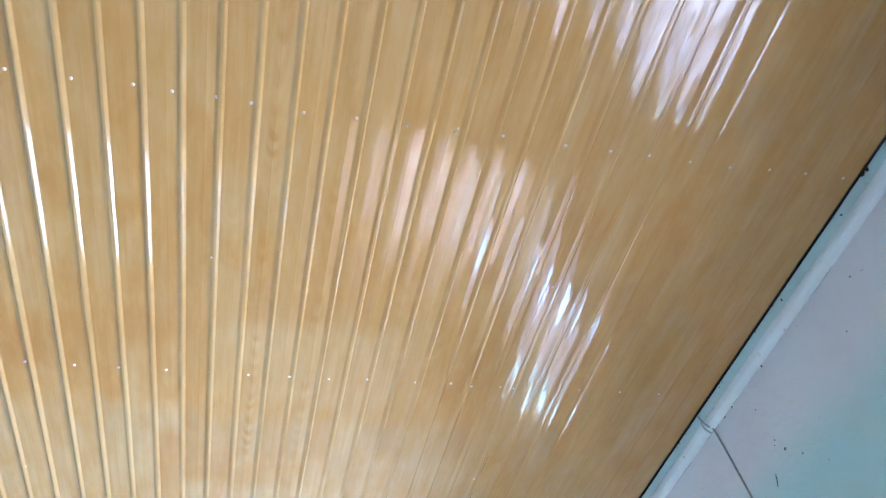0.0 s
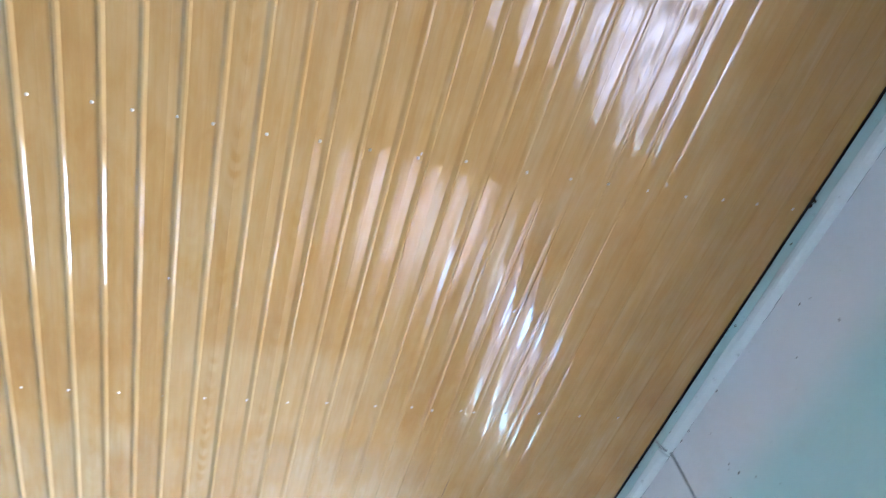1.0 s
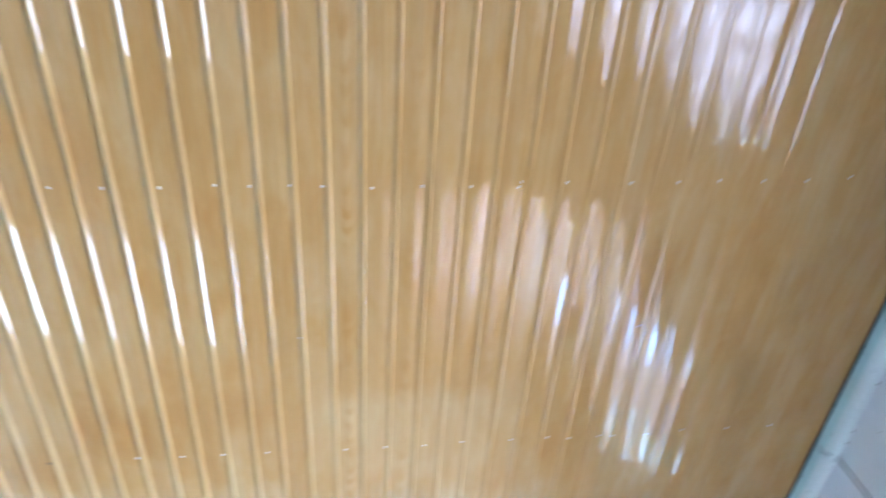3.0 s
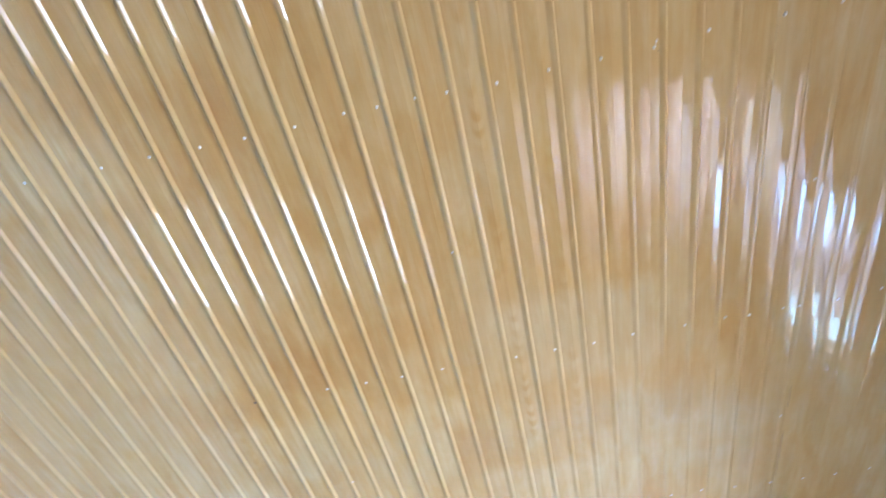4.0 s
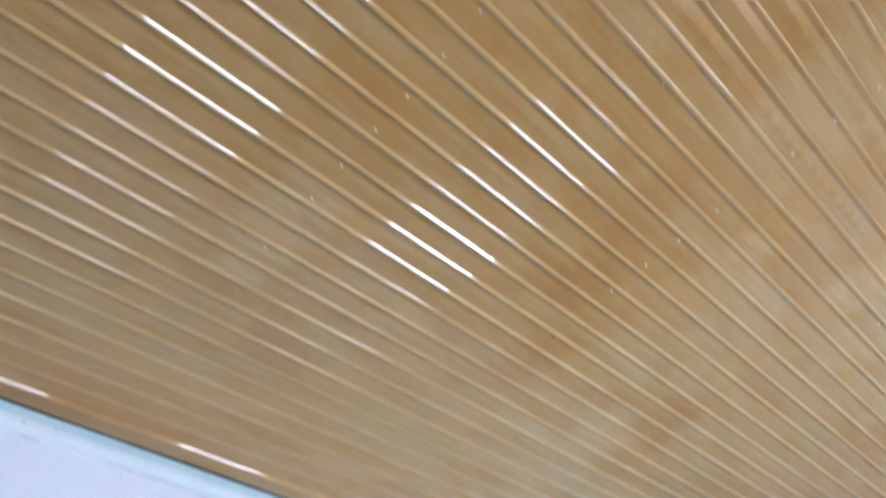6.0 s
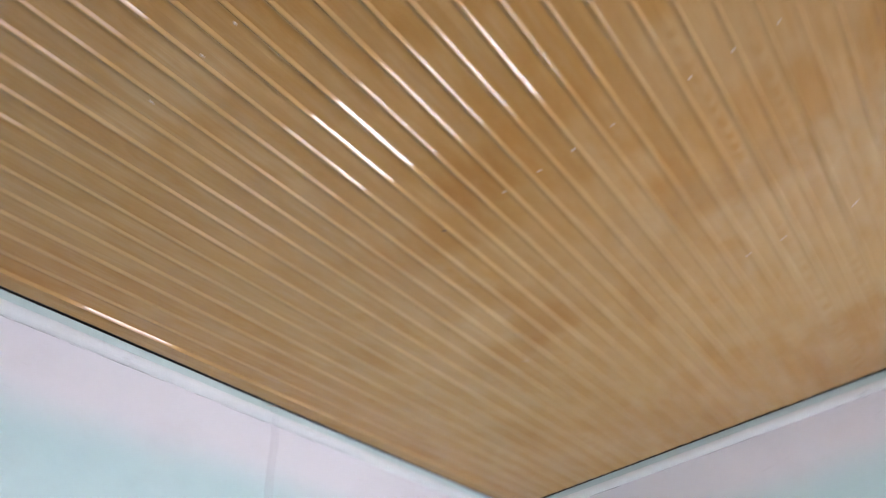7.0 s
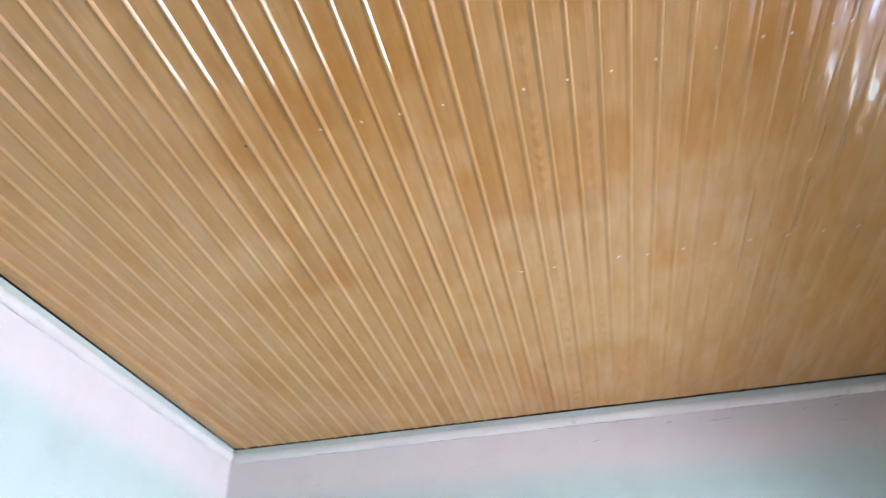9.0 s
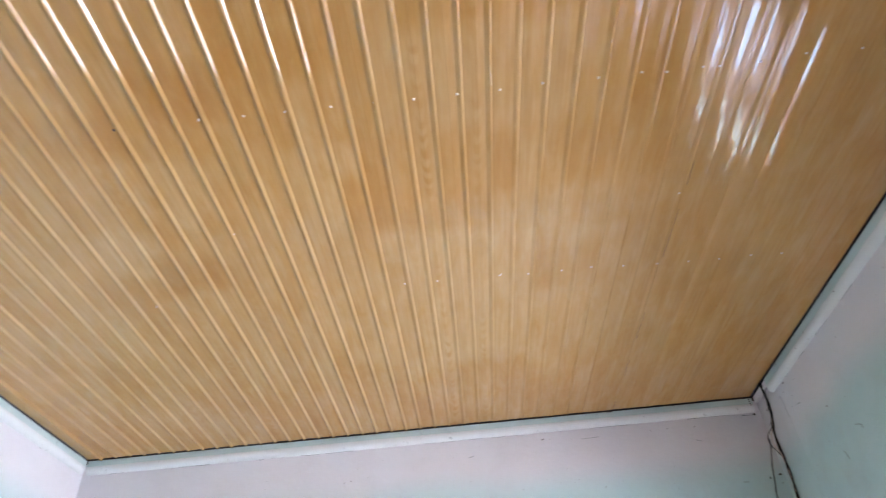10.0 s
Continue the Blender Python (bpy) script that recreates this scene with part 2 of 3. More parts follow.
def tube(bm, points, radius, sides=8):
    """A round cable through points."""
    pts = [Vector(p) for p in points]
    rings = []
    for i, p in enumerate(pts):
        d = (pts[min(i + 1, len(pts) - 1)] - pts[max(i - 1, 0)]).normalized()
        u = d.cross(Vector((0.31, 0.9, 0.2))).normalized()
        v = d.cross(u)
        rings.append([bm.verts.new(p + radius * (math.cos(k * math.tau / sides) * u + math.sin(k * math.tau / sides) * v)) for k in range(sides)])
    for r, s in zip(rings, rings[1:]):
        for k in range(sides):
            bm.faces.new((r[k], r[(k + 1) % sides], s[(k + 1) % sides], s[k]))
    bm.faces.new(rings[0])
    bm.faces.new(rings[-1][::-1])
    bmesh.ops.recalc_face_normals(bm, faces=bm.faces[:])
    return bm


def smooth_path(points, steps=6):
    """Points on a soft curve through those given."""
    p = [Vector(q) for q in points]
    p = [2 * p[0] - p[1]] + p + [2 * p[-1] - p[-2]]
    out = []
    for a, b, c, d in zip(p, p[1:], p[2:], p[3:]):
        for i in range(steps):
            t = i / steps
            out.append(0.5 * (2 * b + (c - a) * t + (2 * a - 5 * b + 4 * c - d) * t * t + (3 * b - a - 3 * c + d) * t ** 3))
    return out + [p[-2]]


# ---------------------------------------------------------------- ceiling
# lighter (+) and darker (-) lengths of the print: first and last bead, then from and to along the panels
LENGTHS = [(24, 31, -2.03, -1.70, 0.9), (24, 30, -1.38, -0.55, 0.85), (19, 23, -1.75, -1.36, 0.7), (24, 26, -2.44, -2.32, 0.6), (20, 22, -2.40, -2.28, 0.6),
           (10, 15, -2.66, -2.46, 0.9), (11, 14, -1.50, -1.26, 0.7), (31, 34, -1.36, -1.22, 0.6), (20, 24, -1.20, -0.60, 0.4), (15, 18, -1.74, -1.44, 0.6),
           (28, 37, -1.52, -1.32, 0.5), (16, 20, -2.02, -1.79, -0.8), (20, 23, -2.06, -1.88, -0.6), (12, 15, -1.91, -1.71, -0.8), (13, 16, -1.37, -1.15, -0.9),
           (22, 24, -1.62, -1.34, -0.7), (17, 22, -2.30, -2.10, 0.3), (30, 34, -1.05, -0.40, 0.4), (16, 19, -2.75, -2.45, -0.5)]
FIGURED = {25: 1.0, 24: 0.3, 27: 0.5, 16: 0.3, 13: 0.5, 19: 0.3, 21: 0.2, 30: 0.3, 32: 0.2, 35: 0.3, 9: 0.4}


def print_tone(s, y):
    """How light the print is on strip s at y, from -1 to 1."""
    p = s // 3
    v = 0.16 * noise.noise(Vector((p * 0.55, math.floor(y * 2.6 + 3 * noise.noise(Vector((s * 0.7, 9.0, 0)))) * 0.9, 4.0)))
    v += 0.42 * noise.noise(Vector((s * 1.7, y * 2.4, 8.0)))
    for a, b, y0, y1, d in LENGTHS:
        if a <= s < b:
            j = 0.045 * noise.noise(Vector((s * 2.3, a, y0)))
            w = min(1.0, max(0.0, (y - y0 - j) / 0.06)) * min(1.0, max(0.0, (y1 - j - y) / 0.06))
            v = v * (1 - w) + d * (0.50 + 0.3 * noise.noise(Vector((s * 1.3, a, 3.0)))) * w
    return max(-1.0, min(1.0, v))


def fan(x, y):
    """How far the panels, laid slightly fanwise, stray towards the side wall."""
    return -0.0044 * x * (max(y, -2.7) + 2.4) * min(1.0, (WIDE - x) / 0.1) - 0.003 * min(1.0, max(0.0, (x - 1.7) / 0.3)) * min(1.0, (WIDE - x) / 0.1)


LEFT = [(-0.0100, 0.0), (-0.0093, -0.0003), (-0.0084, -0.0010), (-0.0070, -0.0023), (-0.0056, -0.0036), (-0.0043, -0.0048), (-0.0032, -0.0056), (-0.0022, -0.0061), (-0.0012, -0.0064)]
RIGHT = [(0.0010, -0.0065), (0.0020, -0.0064), (0.0027, -0.0061), (0.0034, -0.0055), (0.0043, -0.00452), (0.0052, -0.00354), (0.0061, -0.00256), (0.0070, -0.00158), (0.0079, -0.00060), (0.0085, 0.0), (0.0089, 0.0)]


def ceiling_mesh():
    """Panels with a raised bead at each joint and a faint crease down each strip, a little bowed, tilted and rippled."""
    rng = random.Random(4)
    crease = [rng.uniform(0.50, 0.64) for _ in range(RIBS + 2)]
    cols = [(0.003, 0.0)]
    for k in range(RIBS + 1):
        if 0 < k < RIBS:
            short = 1 - 0.35 * min(1.0, max(0.0, (k - 21) / 6))    # a shorter flank towards the window
            wide = 0.6 + 0.45 * min(1.0, max(0.0, (k - 19) / 6))
            cols += [(k * PITCH + wide * o, h) for o, h in LEFT] + [(k * PITCH + o * short, h) for o, h in RIGHT]
        if k < RIBS:
            c = crease[k]
            cols += [(k * PITCH + PITCH * f, 0.0) for f in (0.16, 0.21, 0.26, 0.31, 0.36, 0.41, c - 0.05, c - 0.025, c - 0.012, c, c + 0.012, c + 0.025, c + 0.05, 0.73, 0.77, 0.80)]
    cols = [c for c in cols if 0.003 <= c[0] <= WIDE - 0.006] + [(WIDE - 0.006, 0.0)]
    cols.sort(key=lambda c: c[0])
    steps = 300
    ys = [BACK + GAP + i * (-BACK - 2 * GAP - 0.003) / steps for i in range(steps + 1)]
    bow = [rng.uniform(0.0009, 0.0020) for _ in range(RIBS + 2)]
    lean = [rng.uniform(-0.06, 0.04) for _ in range(RIBS + 2)]
    lean[1] = 0.26    # the bead beside the side wall is squeezed
    bulge = [rng.choice((0.00002, 0.00006, 0.00010, 0.00014)) for _ in range(RIBS + 2)]
    for k in range(13, 25):    # rounder flanks in the middle of the room
        bulge[k] = {13: 0.00014, 14: 0.00005, 15: 0.00012, 16: 0.00005, 17: 0.00038, 18: 0.00045, 19: 0.00022, 20: 0.00026}.get(k, 0.00012)
    tilt = [rng.uniform(-0.00012, 0.00012) for _ in range(RIBS + 2)]
    facet = [rng.uniform(-0.042, 0.042) for _ in range(2 * RIBS + 4)]
    ridge = [rng.uniform(0.00004, 0.00020) for _ in range(RIBS + 2)]
    phase = [rng.uniform(0, 50) for _ in range(RIBS + 2)]
    verts, faces, prints, figures, across = [], [], [], [], []
    strips = [int(max(0, min(RIBS, (x + 0.0005) // PITCH))) for x, h in cols]
    for y in ys:
        tones = [print_tone(s, y) for s in range(RIBS + 1)]
        sag = [0.00030 * noise.noise(Vector((phase[s], y * 2.2, 0.0))) for s in range(RIBS + 1)]
        for (x, h), s in zip(cols, strips):
            u = min(1.0, max(-1.0, 2 * (x / PITCH - s) - 1))
            k = int(round(x / PITCH))
            w = (x - k * PITCH - 0.0057) / 0.0023
            h -= bulge[k] * max(0.0, 1 - w * w)
            h *= 1 + 0.24 * (k == 1) - 0.18 * (1 < k < 4) - 0.10 * (4 <= k < 8) - min(0.52, 0.042 * max(0, k - 17)) - min(0.38, 0.08 * max(0, k - 33))    # flatter beads towards the window, to weaken their shading
            h *= 1 + 0.28 * min(1.0, max(0.0, (y + 1.3) / 0.7)) * (k < 26)    # higher beads at the north end, to strengthen their shading
            h *= 1 + lean[k] + 0.05 * noise.noise(Vector((phase[k], y * 1.5, 3.0)))
            z = H + h - bow[s] * (1 - u * u) + tilt[s] * math.sin(math.pi * u) + sag[s] * (1 - u * u)
            f = x / PITCH - s - crease[s]
            z += facet[2 * s + (f > 0)] * f * PITCH * (1 - u ** 8)
            z -= ridge[s] * max(0.0, 1 - abs(f) / 0.03) ** 1.5
            z += (0.00003 * noise.noise(Vector((x * 130.0, y * 1.6, phase[s]))) + 0.00012 * noise.noise(Vector((x * 55.0, y * 1.8, phase[s] + 9.0)))) * max(0.0, 1 - u * u)
            z += 0.0010 * noise.noise(Vector((x * 2.0, y * 1.3, 2.0)))
            end = 0.0035 * noise.noise(Vector((x * 30.0, 1.0, 4.0))) if y == ys[-1] else 0.0
            verts.append((x + fan(x, y) + 0.0007 * noise.noise(Vector((phase[s], y * 4.0, 5.0))) * (h < -0.0001), y + end, z))
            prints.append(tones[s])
            figures.append(FIGURED.get(s, 0.0))
            across.append(x)
    n = len(cols)
    for j in range(steps):
        for i in range(n - 1):
            faces.append((j * n + i, (j + 1) * n + i, (j + 1) * n + i + 1, j * n + i + 1))
    me = bpy.data.meshes.new("ceiling")
    me.from_pydata(verts, [], faces)
    for key, values in (("print", prints), ("figure", figures), ("across", across)):
        me.attributes.new(key, "FLOAT", "POINT").data.foreach_set("value", values)
    me.materials.append(PANEL)
    me.shade_smooth()
    return me


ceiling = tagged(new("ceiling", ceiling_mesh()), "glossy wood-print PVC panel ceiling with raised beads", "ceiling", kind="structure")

# ---------------------------------------------------------------- walls, floor and slab
# openings in the window wall: y from, y to, z from, z to
OPENINGS = [(-1.38, -0.57, 0.40, 2.08), (-3.08, -2.27, 0.40, 2.08)]


def wall(name, lo, hi, label, mat=None):
    return tagged(link(name, box(bmesh.new(), lo, hi), mat or LIMEWASH), label, "wall", kind="structure")


TOP = H - 0.010    # the panels pass over the walls into a dark cavity
ROOF = 2.9
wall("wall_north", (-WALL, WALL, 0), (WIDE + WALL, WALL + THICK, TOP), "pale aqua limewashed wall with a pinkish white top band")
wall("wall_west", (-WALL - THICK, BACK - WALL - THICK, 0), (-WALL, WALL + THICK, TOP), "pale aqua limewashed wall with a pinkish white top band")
wall("wall_south", (-WALL, BACK - WALL - THICK, 0), (WIDE + WALL, BACK - WALL, TOP), "plain unseen closing wall, dark to cut bounced light", UNSEEN_DARK)


def east_wall():
    bm = bmesh.new()
    x0, x1 = WIDE + WALL, WIDE + WALL + THICK
    edges = sorted(OPENINGS)
    y = BACK - WALL - THICK
    for a, b, c, d in edges:
        box(bm, (x0, y, 0), (x1, a, TOP))
        box(bm, (x0, a, 0), (x1, b, c))
        box(bm, (x0, a, d), (x1, b, TOP))
        y = b
    box(bm, (x0, y, 0), (x1, WALL + THICK, TOP))
    bmesh.ops.remove_doubles(bm, verts=bm.verts[:], dist=1e-5)
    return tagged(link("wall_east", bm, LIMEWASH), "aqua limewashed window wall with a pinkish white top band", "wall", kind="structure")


east_wall()
tagged(link("floor", box(bmesh.new(), (-0.3, BACK - 0.3, -0.15), (WIDE + 0.3, 0.3, 0.0)), FLOOR), "grey-brown cement floor", "floor", kind="structure")
# unseen lid added to keep light out of the ceiling cavity
tagged(link("cavity_lid", box(bmesh.new(), (-0.3, BACK - 0.3, ROOF), (WIDE + 0.3, 0.3, ROOF + 0.12)), GAP_SHADE), "unseen near-black slab added above the panels to stop light", "slab", kind="structure")

o = WALL + THICK
# unseen blocks added round the cavity to keep light out
for n, lo, hi in (("cavity_stop_north", (-o - 0.05, o, TOP - 0.1), (WIDE + o + 0.05, o + 0.05, ROOF)), ("cavity_stop_south", (-o - 0.05, BACK - o - 0.05, TOP - 0.1), (WIDE + o + 0.05, BACK - o, ROOF)),
                  ("cavity_stop_west", (-o - 0.05, BACK - o, TOP - 0.1), (-o, o, ROOF)), ("cavity_stop_east", (WIDE + o, BACK - o, TOP - 0.1), (WIDE + o + 0.05, o, ROOF))):
    tagged(link(n, box(bmesh.new(), lo, hi), GAP_SHADE), "added unseen dark block closing the ceiling cavity to light", "parapet", kind="structure")

for i, (a, b, c, d) in enumerate(OPENINGS, 1):
    w = tagged(new(f"window_{i}"), "dark varnished wooden window frame, open to daylight", "window", kind="structure")
    x0, x1, f = WIDE + WALL + 0.04, WIDE + WALL + 0.10, 0.035
    for name, lo, hi in (("jamb", (x0, a, c), (x1, a + f, d)), ("jamb", (x0, b - f, c), (x1, b, d)),
                         ("head", (x0, a + f, d - f), (x1, b - f, d)), ("sill", (x0, a + f, c), (x1, b - f, c + f))):
        part(name, box(bmesh.new(), lo, hi, 0.004), FRAME, w)

bm = bmesh.new()
bm.faces.new([bm.verts.new((WIDE + 1.25, yy, zz)) for yy, zz in ((-6.5, -2.5), (3.0, -2.5), (3.0, 5.0), (-6.5, 5.0))])
tagged(link("backdrop", bm, OUTSIDE), "hazy bright daylight outside the windows", "backdrop", kind="structure")


def bed():
    """A low bed under the window, itself unseen, added to give the pink that the ceiling mirrors."""
    m = Nodes("pale_pink_sheet")
    co, x, y, z = m.object_xyz()
    m.bump(m.noise(co, 7.0, 3.0), 0.6, 0.02)
    sheet = m.done(m.mix(m.ramp(m.noise(co, 4.0, 4.0), (0.38, 0.0), (0.60, 1.0)), (0.30, 0.215, 0.20), (0.64, 0.51, 0.48)), 0.9)
    b = tagged(new("bed"), "unseen low bed with a pale pink sheet, added for its reflection", "bed")
    part("mattress", box(bmesh.new(), (2.22, -1.42, 0.28), (2.98, -0.08, 0.47), 0.05), sheet, b, "mattress under a pale pink sheet")
    part("base", box(bmesh.new(), (2.24, -1.40, 0.10), (2.97, -0.10, 0.28), 0.01), UNSEEN_DARK, b)
    for lx in (2.27, 2.94):
        for ly in (-1.37, -0.13):
            part("leg", box(bmesh.new(), (lx - 0.025, ly - 0.025, 0.0), (lx + 0.025, ly + 0.025, 0.10), 0.004), UNSEEN_DARK, b)
    return b


bed()

# ---------------------------------------------------------------- trim under the ceiling
FASCIA = [(0.003, -0.030), (0.003, 0.0), (WALL, 0.0), (WALL, -0.030)]
MOULD = [(0.001 + WALL, -0.030), (0.0033, -0.030), (0.0020, -0.034), (0.0020, -0.042), (0.0040, -0.050), (0.009, -0.057), (0.016, -0.062), (WALL + 0.001, -0.064)]


def trim(name, a, b, inward, label, seed, low=0.001):
    """A painted strip: an upright board with a rounded moulding below; inward points from the wall into the room."""
    t = tagged(new(name), label, "trim", kind="structure")
    side = -Vector(inward)
    board = [(o, h or -low) for o, h in FASCIA]
    part("fascia", sweep(bmesh.new(), board, a, b, side, 40, 0.0, seed), TRIM_AQUA, t)
    part("moulding", sweep(bmesh.new(), MOULD, a, b, side, 110, 0.0028, seed), TRIM_PALE, t, "paler rounded moulding", smooth=False)
    return t


SEAM = -1.752
trim("trim_north", (0.0, 0, H), (WIDE, 0, H), (0, -1, 0), "aqua painted wooden trim along the ceiling edge", 1, 0.0042)
trim("trim_west", (0, BACK, H), (0, 0, H), (1, 0, 0), "aqua painted wooden trim along the ceiling edge", 2, 0.0042)
trim("trim_east", (WIDE, SEAM + 0.002, H), (WIDE, -0.17, H), (-1, 0, 0), "aqua painted wooden trim stopping short of the corner", 3)
trim("trim_east_long", (WIDE, BACK, H), (WIDE, SEAM - 0.002, H), (-1, 0, 0), "aqua painted wooden trim with a dark butt joint", 4)

def corner_plaster():
    """Bare plaster that fills the last hand's width beside the corner, where the trim stops."""
    bm = box(bmesh.new(), (WIDE + 0.006, -0.172, TOP - 0.02), (WIDE + WALL + 0.02, 0.0, H - 0.0015), 0.002)
    return tagged(link("plaster_fillet", bm, LIMEWASH), "pinkish white plaster filling beside the corner", "plaster", kind="structure")


corner_plaster()

# ---------------------------------------------------------------- screws
def screw_mesh():
    bm = bmesh.new()
    for r0, r1, z0, z1 in ((0.0033, 0.0033, 0.004, -0.0012), (0.0033, 0.0017, -0.0012, -0.0026)):
        a = [bm.verts.new((r0 * math.cos(i * math.tau / 10), r0 * math.sin(i * math.tau / 10), z0)) for i in range(10)]
        b = [bm.verts.new((r1 * math.cos(i * math.tau / 10), r1 * math.sin(i * math.tau / 10), z1)) for i in range(10)]
        for i in range(10):
            bm.faces.new((a[i], a[(i + 1) % 10], b[(i + 1) % 10], b[i]))
    bm.faces.new(b[::-1])
    bmesh.ops.recalc_face_normals(bm, faces=bm.faces[:])
    me = bpy.data.meshes.new("screw")
    bm.to_mesh(me)
    bm.free()
    me.materials.append(SCREW)
    return me


# rows of screws: the mean y of each, then x and what the screw strays from the row
SCREWS = [
    (-2.555, ((0.785, 0), (0.95, 3), (1.052, 2), (1.157, 4), (1.249, 5), (1.352, 4), (1.453, -2), (1.518, 0), (1.594, -2), (1.655, 0), (1.751, 3), (1.850, -1), (1.948, -1), (2.046, -1), (2.145, -11),
              (2.281, -10), (2.382, -12), (2.472, -16), (2.571, -16), (2.670, -17), (2.767, -26), (2.860, -30), (2.961, -33))),
    (-1.829, ((1.186, 2), (1.290, 4), (1.386, 4), (1.493, 3), (1.592, 3), (1.685, 6), (1.785, 4), (1.884, 4), (1.982, -2), (2.110, -1), (2.208, -4), (2.267, 3), (2.348, -2), (2.386, 1),
              (2.479, 1), (2.579, -10), (2.707, -8), (2.832, -11))),
    (-1.100, ((0.790, -20), (1.060, -6), (1.579, -11), (1.682, -9), (1.879, -7), (1.884, -13), (1.970, 0), (2.076, -1), (2.169, -3), (2.272, 7), (2.381, 13), (2.480, 17), (2.578, 21), (2.679, 17), (2.778, 24))),
    (-2.190, ((1.593, 5), (2.379, -4))),
    (-1.420, ((1.590, -26), (2.382, 10), (1.135, -5))),
]
screw_data = screw_mesh()
for row, xs in SCREWS:
    for x, off in xs:
        s = new("screw", screw_data)
        s.parent = ceiling
        s.location = (x, row + 0.001 * off, H - 0.0010)
# ---------------------------------------------------------------- cables
def cable(name, pts, r, mat, label, group=""):
    return tagged(link(name, tube(bmesh.new(), smooth_path(pts), r), mat, True), label, "cable", group)


xe = WIDE + WALL
cable("cable", [(xe - 0.019, -1.752, H - 0.003), (xe - 0.020, -1.760, 2.765), (xe - 0.016, -1.767, 2.745), (xe - 0.003, -1.768, 2.715), (xe - 0.003, -1.766, 2.3), (xe - 0.003, -1.77, 1.2)], 0.0032, CABLE_GREY, "grey painted-over cable running down the wall")
cable("cable", [(-0.006, -1.535, H - 0.050), (-0.014, -1.530, H - 0.075), (-WALL + 0.003, -1.520, 2.67), (-WALL + 0.003, -1.527, 2.43), (-WALL + 0.003, -1.52, 1.2)], 0.0032, CABLE_LILAC, "lilac painted-over cable running down the wall")
W = WIDE
CORNER = "corner cables"
BUNDLE = smooth_path([(W - 0.006, -0.140, H + 0.006), (W + 0.004, -0.125, 2.780), (W + 0.010, -0.111, 2.736), (W + 0.012, -0.096, 2.683), (W + 0.012, -0.064, 2.631), (W + 0.012, -0.053, 2.585), (W + 0.012, -0.048, 2.521), (W + 0.012, -0.050, 2.457), (W + 0.012, -0.044, 2.405), (W + 0.012, -0.034, 2.349), (W + 0.012, -0.030, 2.2), (W + 0.012, -0.034, 1.2)], 9)
for n, (turns, off, r) in enumerate(((7.0, 0.0040, 0.0034), (9.0, 0.0046, 0.0027), (12.0, 0.0064, 0.0020))):
    pts = []
    for i, p in enumerate(BUNDLE):
        a = turns * p.z * 4 + n * 2.3
        pts.append(p + Vector((0.6 * off * math.cos(a), off * math.sin(a), 0)))
    tagged(link("corner_cable", tube(bmesh.new(), pts, r), CABLE_DARK, True), "dark electrical cable twisted with others down the corner", "cable", CORNER)
pale = [p + Vector((-0.002, 0.0045 * math.sin(p.z * 23), 0)) for p in BUNDLE if 2.36 < p.z < 2.66]
tagged(link("corner_cable", tube(bmesh.new(), pale, 0.0016), CABLE_PALE, True), "pale stripped wire twisted among dark cables", "cable", CORNER)
cable("corner_cable", [(W + 0.006, -0.064, 2.628), (W, -0.030, 2.618), (W - 0.002, -0.009, 2.604), (W - 0.002, -0.010, 2.578), (W, -0.022, 2.556), (W + 0.002, -0.048, 2.522), (W + 0.006, -0.056, 2.505)], 0.0016, CABLE_DARK, "thin looped dark wire hanging in the wall corner", CORNER)
cable("corner_cable", [(W + 0.005, -0.066, 2.622), (W - 0.001, -0.046, 2.600), (W - 0.002, -0.040, 2.560), (W + 0.002, -0.056, 2.530), (W + 0.005, -0.062, 2.500)], 0.0018, CABLE_PALE, "thin pale wire looped beside dark cables", CORNER)
cable("corner_cable", [(W, -0.012, 2.600), (W + 0.006, WALL - 0.006, 2.572), (W - 0.017, WALL - 0.003, 2.493), (W - 0.032, WALL - 0.003, 2.423), (W - 0.044, WALL - 0.003, 2.37), (W - 0.050, WALL - 0.003, 2.25), (W - 0.050, WALL - 0.003, 1.3)], 0.0020, CABLE_DARK, "thin dark wire running down beside the corner", CORNER)

# ---------------------------------------------------------------- dirt
def specks(name, spots, label, mat=DIRT_AND_GAP):
    """Flat, uneven lumps: place, outward normal axis and size."""
    bm = bmesh.new()
    rng = random.Random(9)
    for (x, y, z), axis, size in spots:
        m = Matrix.Translation((x, y, z)) @ Matrix.Diagonal([0.15 * size if i == axis else size * rng.uniform(0.6, 1.3) for i in range(3)] + [1])
        made = bmesh.ops.create_icosphere(bm, subdivisions=2, radius=1.0, matrix=m)
        for v in made["verts"]:
            v.co += 0.3 * size * noise.noise_vector(v.co * 300.0)
    return tagged(link(name, bm, mat, True), label, "dirt", kind="stuff")


xw = WIDE + WALL
specks("wall_dirt", [((xw, -1.953, 2.533), 0, 0.0045), ((xw, -2.042, 2.733), 0, 0.0040), ((xw, -1.873, 2.733), 0, 0.0040), ((xw, -1.828, 2.733), 0, 0.0035), ((xw, -1.940, 2.569), 0, 0.0022), ((xw, -0.243, 2.701), 0, 0.0035), ((xw, -0.274, 2.728), 0, 0.0045), ((xw, -0.260, 2.631), 0, 0.0028), ((xw, -0.155, 2.676), 0, 0.0050), ((xw, -0.175, 2.674), 0, 0.0035), ((xw, -2.30, 2.60), 0, 0.002),
                     ((xw, -1.93, 2.56), 0, 0.0020), ((xw, -0.30, 2.66), 0, 0.003), ((xw, -0.36, 2.70), 0, 0.0025), ((xw, -0.50, 2.52), 0, 0.004), ((xw, -2.40, 2.68), 0, 0.003)], "dark dirt specks on the window wall")
